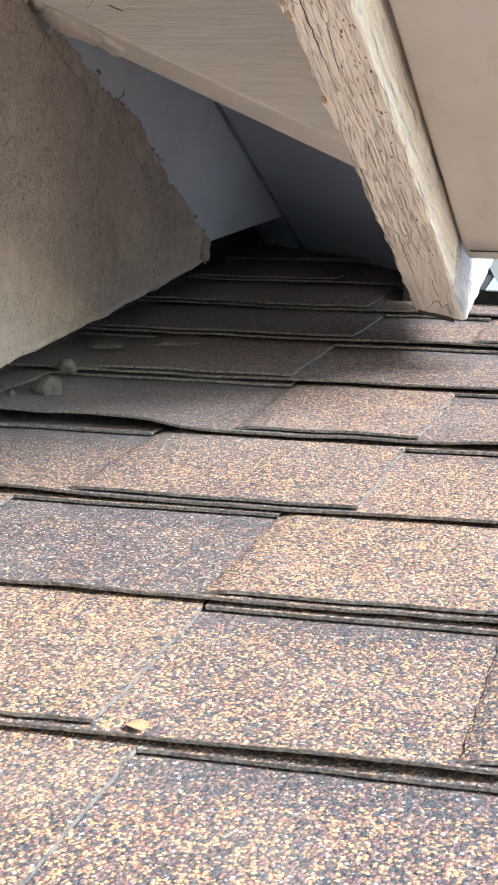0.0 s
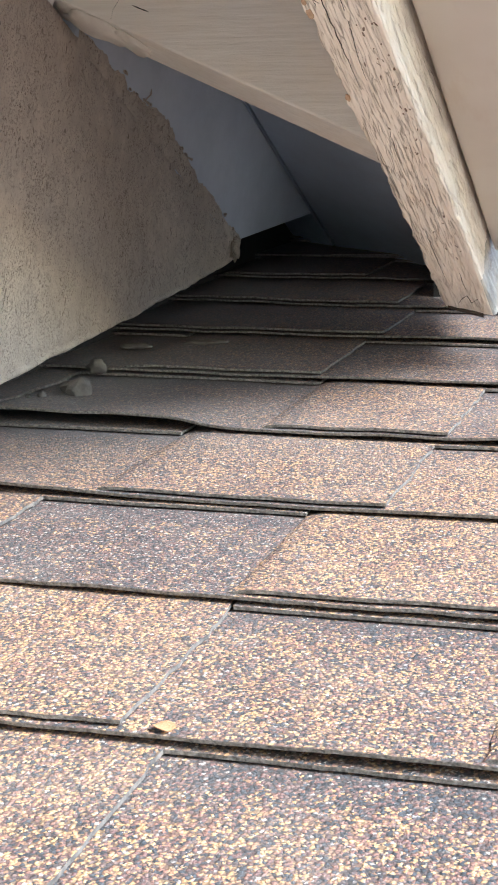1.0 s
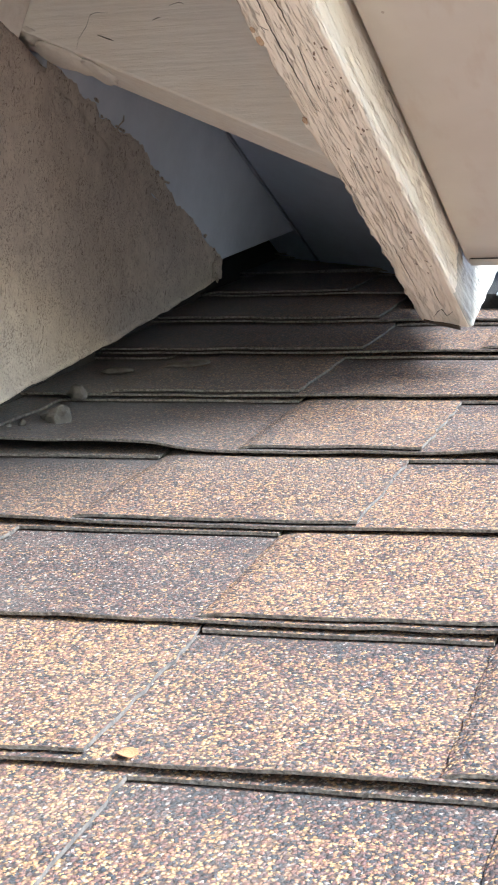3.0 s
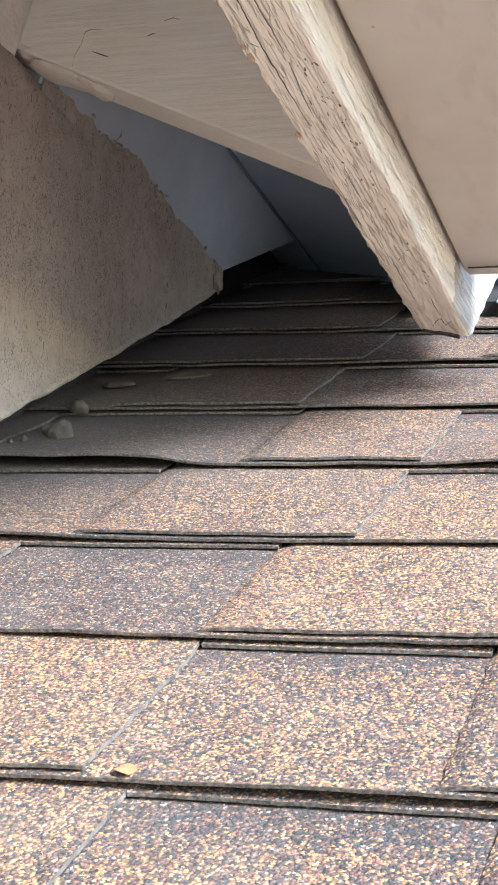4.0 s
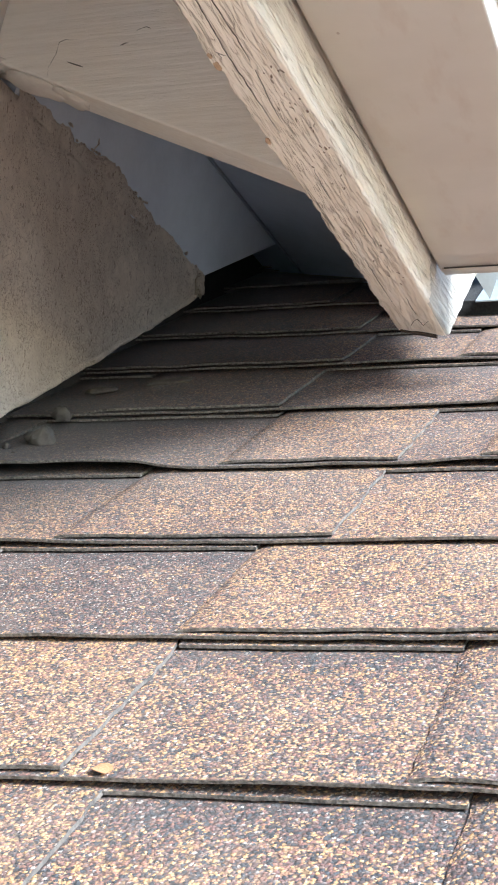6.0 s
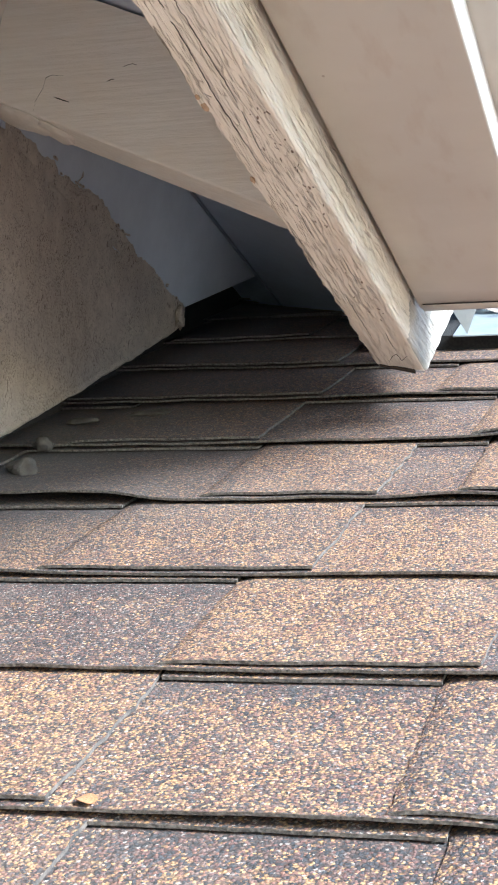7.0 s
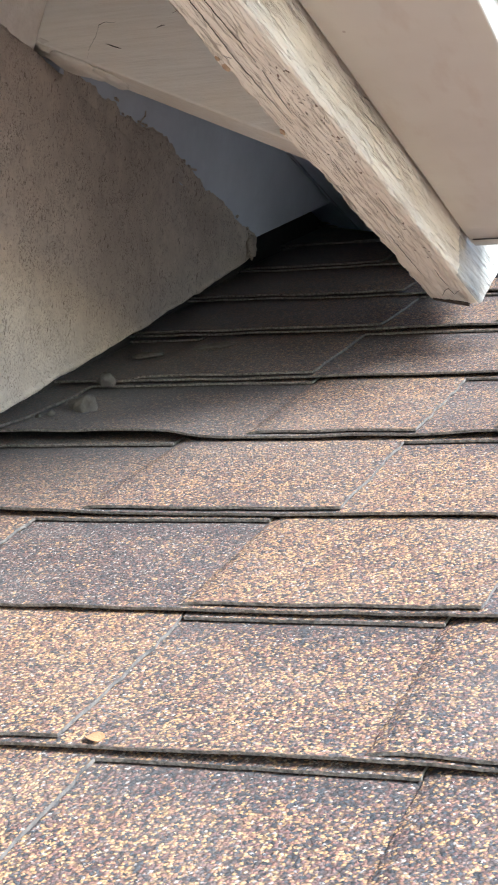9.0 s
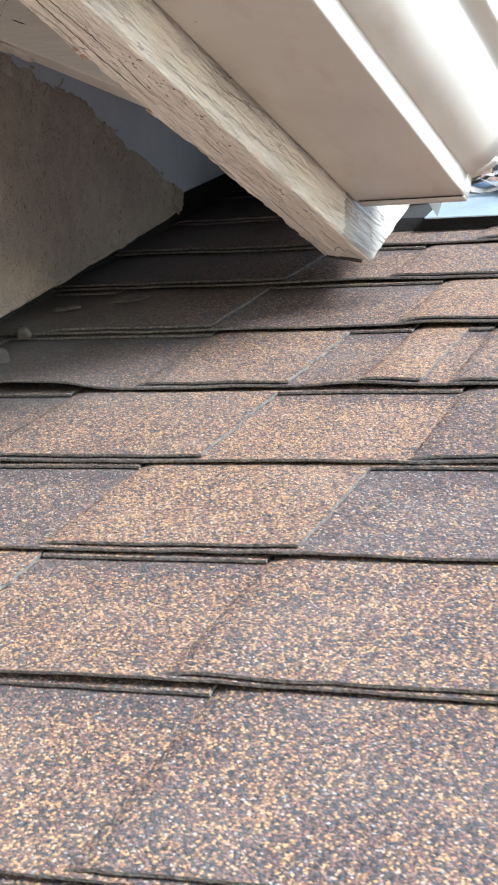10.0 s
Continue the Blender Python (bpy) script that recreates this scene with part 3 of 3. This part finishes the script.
def open_crack(pts, wide, seed):
    """A jagged open check in the underside of the board, tapering at both ends."""
    line = []
    for (x0, y0), (x1, y1) in zip(pts, pts[1:]):
        n = max(2, int(math.hypot(x1 - x0, y1 - y0) / 0.0022))
        line += [(x0 + (x1 - x0) * k / n, y0 + (y1 - y0) * k / n) for k in range(n)]
    verts, faces = [], []
    for k, (x, y) in enumerate(line):
        f = k / (len(line) - 1)
        w = wide * (0.25 + min(1.0, 4 * f, 4 * (1 - f)) * (0.75 + 0.6 * wobble(0, y, seed, 240.0)))
        x += 0.0007 * wobble(seed, y, 0, 120.0) + 0.0004 * wobble(seed, y, 3, 420.0)
        z = FZ0 - 0.0007 * wobble(x * 9, y, FZ0 * 9, 14.0) - 0.0004 * wobble(x * 6, y, FZ0 * 6, 60.0) - 0.00012
        verts += [(x - w / 2, y, z), (x + w / 2, y, z), (x, y, z + 0.003)]
    for k in range(len(line) - 1):
        a = 3 * k
        faces += [(a, a + 1, a + 4, a + 3), (a + 1, a + 2, a + 5, a + 4), (a + 2, a, a + 3, a + 5)]
    return under(new("crack", raw("crack", verts, faces, M_CRACK)), fascia)


for n, (pts, wide) in enumerate((
    ([(0.3322, -0.03), (0.332, 0.065), (0.332, 0.103), (0.331, 0.132), (0.3285, 0.17), (0.3278, 0.2)], 0.00038),
    ([(0.326, -0.03), (0.325, 0.064), (0.323, 0.112), (0.323, 0.14), (0.3232, 0.172), (0.323, 0.206)], 0.0005),
    ([(0.3165, 0.112), (0.319, 0.1085), (0.321, 0.1125), (0.3232, 0.1125)], 0.0003),
    ([(0.319, 0.1085), (0.3195, 0.118), (0.3182, 0.123)], 0.0003),
    ([(0.3145, -0.003), (0.317, -0.001), (0.320, 0.0005), (0.3232, 0.008), (0.322, 0.012)], 0.0009),
    ([(0.317, -0.001), (0.3165, 0.009), (0.3185, 0.014)], 0.0005),
    ([(0.3241, 0.4025), (0.3233, 0.4617), (0.3235, 0.5005)], 0.0004),
    ([(0.3285, 0.255), (0.3272, 0.285), (0.3268, 0.305)], 0.0004),
    ([(0.337, 0.33), (0.3362, 0.36), (0.337, 0.385)], 0.0003),
    ([(0.3345, 0.49), (0.3338, 0.515), (0.3342, 0.535)], 0.0004),
    ([(0.3252, 0.5565), (0.329, 0.546), (0.3331, 0.5401), (0.3342, 0.5575), (0.3412, 0.543)], 0.0005),
)):
    open_crack(pts, wide, 2.0 + n)

# bare wood where the paint has come off the edge, and dark pits along the outer ridge
M_BARE = plain("bare_wood", (0.55, 0.4, 0.27), (0.42, 0.28, 0.18), 260.0, 0.9)
for x, y, sx, sy in ((0.3150, 0.123, 0.0017, 0.005), (0.3145, 0.112, 0.0011, 0.003), (0.3142, 0.214, 0.0012, 0.004)):
    under(lump("bare_patch", (sx, sy, 0.0012), 60 * y, M_BARE), fascia).location = (x, y, FZ0 + 0.0003)
M_PIT = plain("rotten_pit", (0.16, 0.115, 0.085), (0.26, 0.19, 0.14), 300.0, 0.95)
pit_rng = random.Random(11)
for n in range(44):
    y = pit_rng.choice((pit_rng.uniform(0.12, 0.3), pit_rng.uniform(0.15, 0.52)))
    x = pit_rng.gauss(0.3375, 0.0045)
    if not FX0 + 0.004 < x < FX1 - 0.0035:
        continue
    z = FZ0 - 0.0007 * wobble(x * 9, y, FZ0 * 9, 14.0) - 0.0004 * wobble(x * 6, y, FZ0 * 6, 60.0)
    pit_ob = lump("pit", (pit_rng.uniform(0.0002, 0.0006), pit_rng.uniform(0.0006, 0.0026), 0.0003), n * 1.7, M_PIT, fascia)
    pit_ob.location = (x, y, z)
    pit_ob.rotation_euler = (0, 0, pit_rng.gauss(0, 0.3))
# dark block added below the sawn end, in place of a shaded gap
part("end_shade_block", prism([(FX0 + 0.003, 0.5625, FZ0 - 0.0008), (FX1 - 0.008, 0.579, FZ0 - 0.0018), (FX1 - 0.008, 0.585, FZ0 - 0.0018), (FX0 + 0.003, 0.567, FZ0 - 0.0008)], (0, 0, 0.005)), M_CRACK, fascia, "dark block standing for the shaded gap at the sawn end")

# ---- gutter ----
GX, GZ, GY0, GY1 = 0.3505, 0.369, -1.6, 0.531


def gutter_section():
    pts = [(0.0, 0.1), (0.0, 0.05), (0.0, 0.003), (0.001, 0.0008), (0.003, 0.0), (0.03, 0.0), (0.06, 0.0), (0.085, 0.0), (0.0859, 0.0004), (0.0863, 0.0013), (0.0868, 0.010), (0.0876, 0.0165)]
    for k in range(1, 19):
        t = k / 18
        u = 1 - t
        w = (u ** 3, 3 * u * u * t, 3 * u * t * t, t ** 3)
        pts.append((sum(a * b for a, b in zip(w, (0.0876, 0.094, 0.119, 0.1215))), sum(a * b for a, b in zip(w, (0.0165, 0.0172, 0.027, 0.06)))))
    x, z = pts[-1]
    pts += [(x + 0.0004, z + 0.007), (x + 0.0006, z + 0.012)]
    for k in range(1, 6):
        t = k / 5
        pts.append((x + 0.0006 + 0.013 * t, z + 0.012 + 0.007 * t ** 0.6))
    x, z = pts[-1]
    pts += [(x + 0.0006, z + 0.002), (x + 0.0006, z + 0.02), (x - 0.001, z + 0.0215), (x - 0.01, z + 0.0215), (x - 0.0105, z + 0.018)]
    return pts


def gutter():
    root = tagged(new("gutter"), "beige painted metal gutter with a moulded front on the fascia", "gutter")
    sec = gutter_section()
    ys = steps(GY0, GY1, 0.04)
    n = len(sec)
    verts = [(GX + x + (0.0006 * wobble(x, y, z, 7.0)), y, GZ + z + 0.0009 * wobble(x, y, 3, 6.0)) for y in ys for x, z in sec]
    faces = [(i * n + k, i * n + k + 1, (i + 1) * n + k + 1, (i + 1) * n + k) for i in range(len(ys) - 1) for k in range(n - 1)]
    trough = under(new("trough", raw("trough", verts, faces, M_GUTTER)), root)
    mod = trough.modifiers.new("thickness", "SOLIDIFY")
    mod.thickness, mod.offset = 0.0008, 0.0
    trough.data.set_sharp_from_angle(angle=radians(60))
    # end cap: a plate with a crimped lip that laps round the trough
    bm = bmesh.new()
    f = bm.faces.new([bm.verts.new((GX + x, GY1 + 0.001, GZ + z)) for x, z in sec[:-2]])
    r = bmesh.ops.extrude_face_region(bm, geom=[f])
    bmesh.ops.translate(bm, vec=(0, 0.0012, 0), verts=[v for v in r["geom"] if isinstance(v, bmesh.types.BMVert)])
    cap = part("end_cap", bm, M_GUTTER, root, "flat metal end cap")
    run = [(x, z) for x, z in sec if z < 0.05 and x >= 0.0][2:20]
    verts, faces = [], []
    for y, off in ((GY1 - 0.0105, 0.0004), (GY1 - 0.0095, 0.0014), (GY1 + 0.002, 0.0016), (GY1 + 0.0025, 0.0004)):
        for k, (x, z) in enumerate(run):
            out = off if z < 0.0025 else 0.0
            side = off if z >= 0.0025 else 0.0
            verts.append((GX + x + side + (0.0006 * wobble(x, y, 0, 40.0)), y + 0.0012 * wobble(x, 0, 7, 22.0), GZ + z - out))
    m = len(run)
    faces = [(i * m + k, i * m + k + 1, (i + 1) * m + k + 1, (i + 1) * m + k) for i in range(3) for k in range(m - 1)]
    lip = under(new("lip", raw("lip", verts, faces, M_GUTTER)), cap)
    mod = lip.modifiers.new("thickness", "SOLIDIFY")
    mod.thickness, mod.offset = 0.0006, 1.0
    # old sealant in the joint of the cap
    bm = bmesh.new()
    for k in range(26):
        x = 0.006 + 0.078 * k / 25
        bmesh.ops.create_cube(bm, size=1, matrix=pose(GX + x, GY1 - 0.0108 + 0.0012 * wobble(x, 0, 7, 22.0), GZ - 0.0006) @ Matrix.Diagonal((0.0034, 0.0011 * (0.5 + 0.5 * math.sin(3.1 * k / 25)) + 0.0003, 0.0012, 1)))
    part("sealant", bm, M_UNDER, cap, "dark cracked sealant along the joint")
    return root


gutter()

# ---- small things on the roof ----
for x, y, sx, sy, sz, seed in ((0.096, 0.498, 0.008, 0.009, 0.009, 1.0), (0.077, 0.48, 0.0026, 0.003, 0.003, 2.0), (0.086, 0.505, 0.006, 0.006, 0.004, 4.0), (0.08, 0.572, 0.008, 0.006, 0.006, 5.0), (0.07, 0.474, 0.002, 0.002, 0.002, 8.0), (0.09, 0.462, 0.0015, 0.0015, 0.0015, 9.0)):
    ob = tagged(lump("mortar_lump", (sx, sy, sz), seed, M_MORTAR), "small grey-beige lump of fallen stucco on the shingles", "mortar", "mortar crumbs below the wall")
    ob.matrix_world = on_roof(x, y, 0.007, 30 * seed)
for x, y, sx, sy, seed in ((0.078, 0.657, 0.012, 0.007, 6.0), (0.127, 0.68, 0.018, 0.006, 7.0)):
    ob = tagged(lump("mortar_smear", (sx, sy, 0.0022), seed, M_MORTAR), "thin pale smear of mortar on the shingles", "mortar", "mortar smears below the wall")
    ob.matrix_world = on_roof(x, y, 0.0055, 20)

leaf_me = sheet("dry_leaf", steps(-0.0034, 0.0034, 0.0008), steps(-0.0038, 0.0038, 0.0008), lambda x, y: 0.0016 + 40 * x * x - 20 * y * y, 0.0003, [M_LEAF, M_LEAF], lambda x, y, i, j, nx, ny: (x * math.sqrt(max(0.05, 1 - (y / 0.0048) ** 2)), y))
leaf = tagged(new("dry_leaf", leaf_me), "tiny curled yellow leaf on the shingles", "leaf")
leaf.matrix_world = on_roof(0.3245, 0.006, 0.0072, 60)

# metal flashing and litter past the end of the fascia
fl = tagged(new("flashing", sheet("flashing", steps(0.334, 0.95, 0.01), steps(0.914, 1.062, 0.008), lambda x, y: 0.0185 + 0.0008 * wobble(x, y, 0, 14.0) + 0.03 * (y - 0.914), 0.0012, [M_FLASH, M_FLASH])), "pale galvanised metal flashing on a dark curb", "flashing")
fl.matrix_world = TILT
part("folded_corner", prism([(0.333, 0.911, 0.046), (0.358, 0.911, 0.046), (0.3475, 0.9095, 0.0195)], (0, 0.0012, 0)), M_FLASH, fl, "pale folded metal corner")
# added curb whose black front paints the shadow below the metal
curb = tagged(new("flashing_curb", sheet("flashing_curb", steps(0.26, 0.95, 0.02), steps(0.927, 1.1, 0.03), lambda x, y: 0.0165 + 0.0006 * wobble(x, y, 0, 20.0), 0.022, [M_DEEP_SHADE, M_DEEP_SHADE])), "curb under the metal flashing, coloured black for the deep shade there", "curb")
curb.matrix_world = TILT


def dry_litter(seed):
    """A heap of curled grey leaf litter: bent strips over one another."""
    rnd = random.Random(seed)
    root = tagged(new("dry_litter"), "heap of curled grey dry leaves on the metal flashing", "leaf litter")
    for n in range(26):
        x, y = rnd.uniform(-0.05, 0.08), rnd.uniform(-0.02, 0.05)
        long, wide, curl = rnd.uniform(0.018, 0.04), rnd.uniform(0.006, 0.012), rnd.uniform(8, 30)
        me = sheet("leaf", steps(-long, long, long / 7), steps(-wide, wide, wide / 3), lambda a, b, c=curl, w=wide: c * 0.35 * a * a - c * 1.2 * b * b + 0.001 * wobble(a, b, n, 90.0), 0.0005, [M_TWIG, M_TWIG], lambda a, b, i, j, nx, ny, l=long: (a, b * (1.05 - (a / l) ** 2)))
        ob = under(new("leaf", me), root)
        ob.matrix_local = pose(x, y, rnd.uniform(0.004, 0.03), rnd.uniform(-25, 25), rnd.uniform(-20, 20), rnd.uniform(0, 180))
    return root


litter = dry_litter(5)
litter.matrix_world = on_roof(0.372, 1.0, 0.021)

ground = tagged(new("ground", sheet("ground", steps(-400, 400, 100), steps(-400, 400, 100), lambda x, y: -3.2, 0.2, [M_GROUND, M_GROUND])), "plain dry ground far below the roof", "ground", kind="structure")

# the plain bodies of both storeys, below and behind what is seen
lower_walls = tagged(new("wall_lower"), "plain beige stucco walls of the lower storey", "wall", kind="structure")
part("stucco_body", prism([(-1.4, -1.45, -3.2), (-1.4, 1.0, -3.2), (-1.4, 1.0, 1.0 * TAN - 0.08), (-1.4, -1.45, -1.45 * TAN - 0.08)], (3.55, 0, 0)), M_STUCCO, lower_walls)
upper_walls = tagged(new("wall_upper"), "plain beige stucco body of the upper storey", "wall", kind="structure")
part("stucco_body", prism([(-1.4, -1.5, -0.95), (-0.06, -1.5, -0.95), (-0.06, -1.5, deck_z(-0.06) - 0.004), (-1.4, -1.5, deck_z(-1.4) - 0.004)], (0, 2.8, 0)), M_STUCCO, upper_walls)
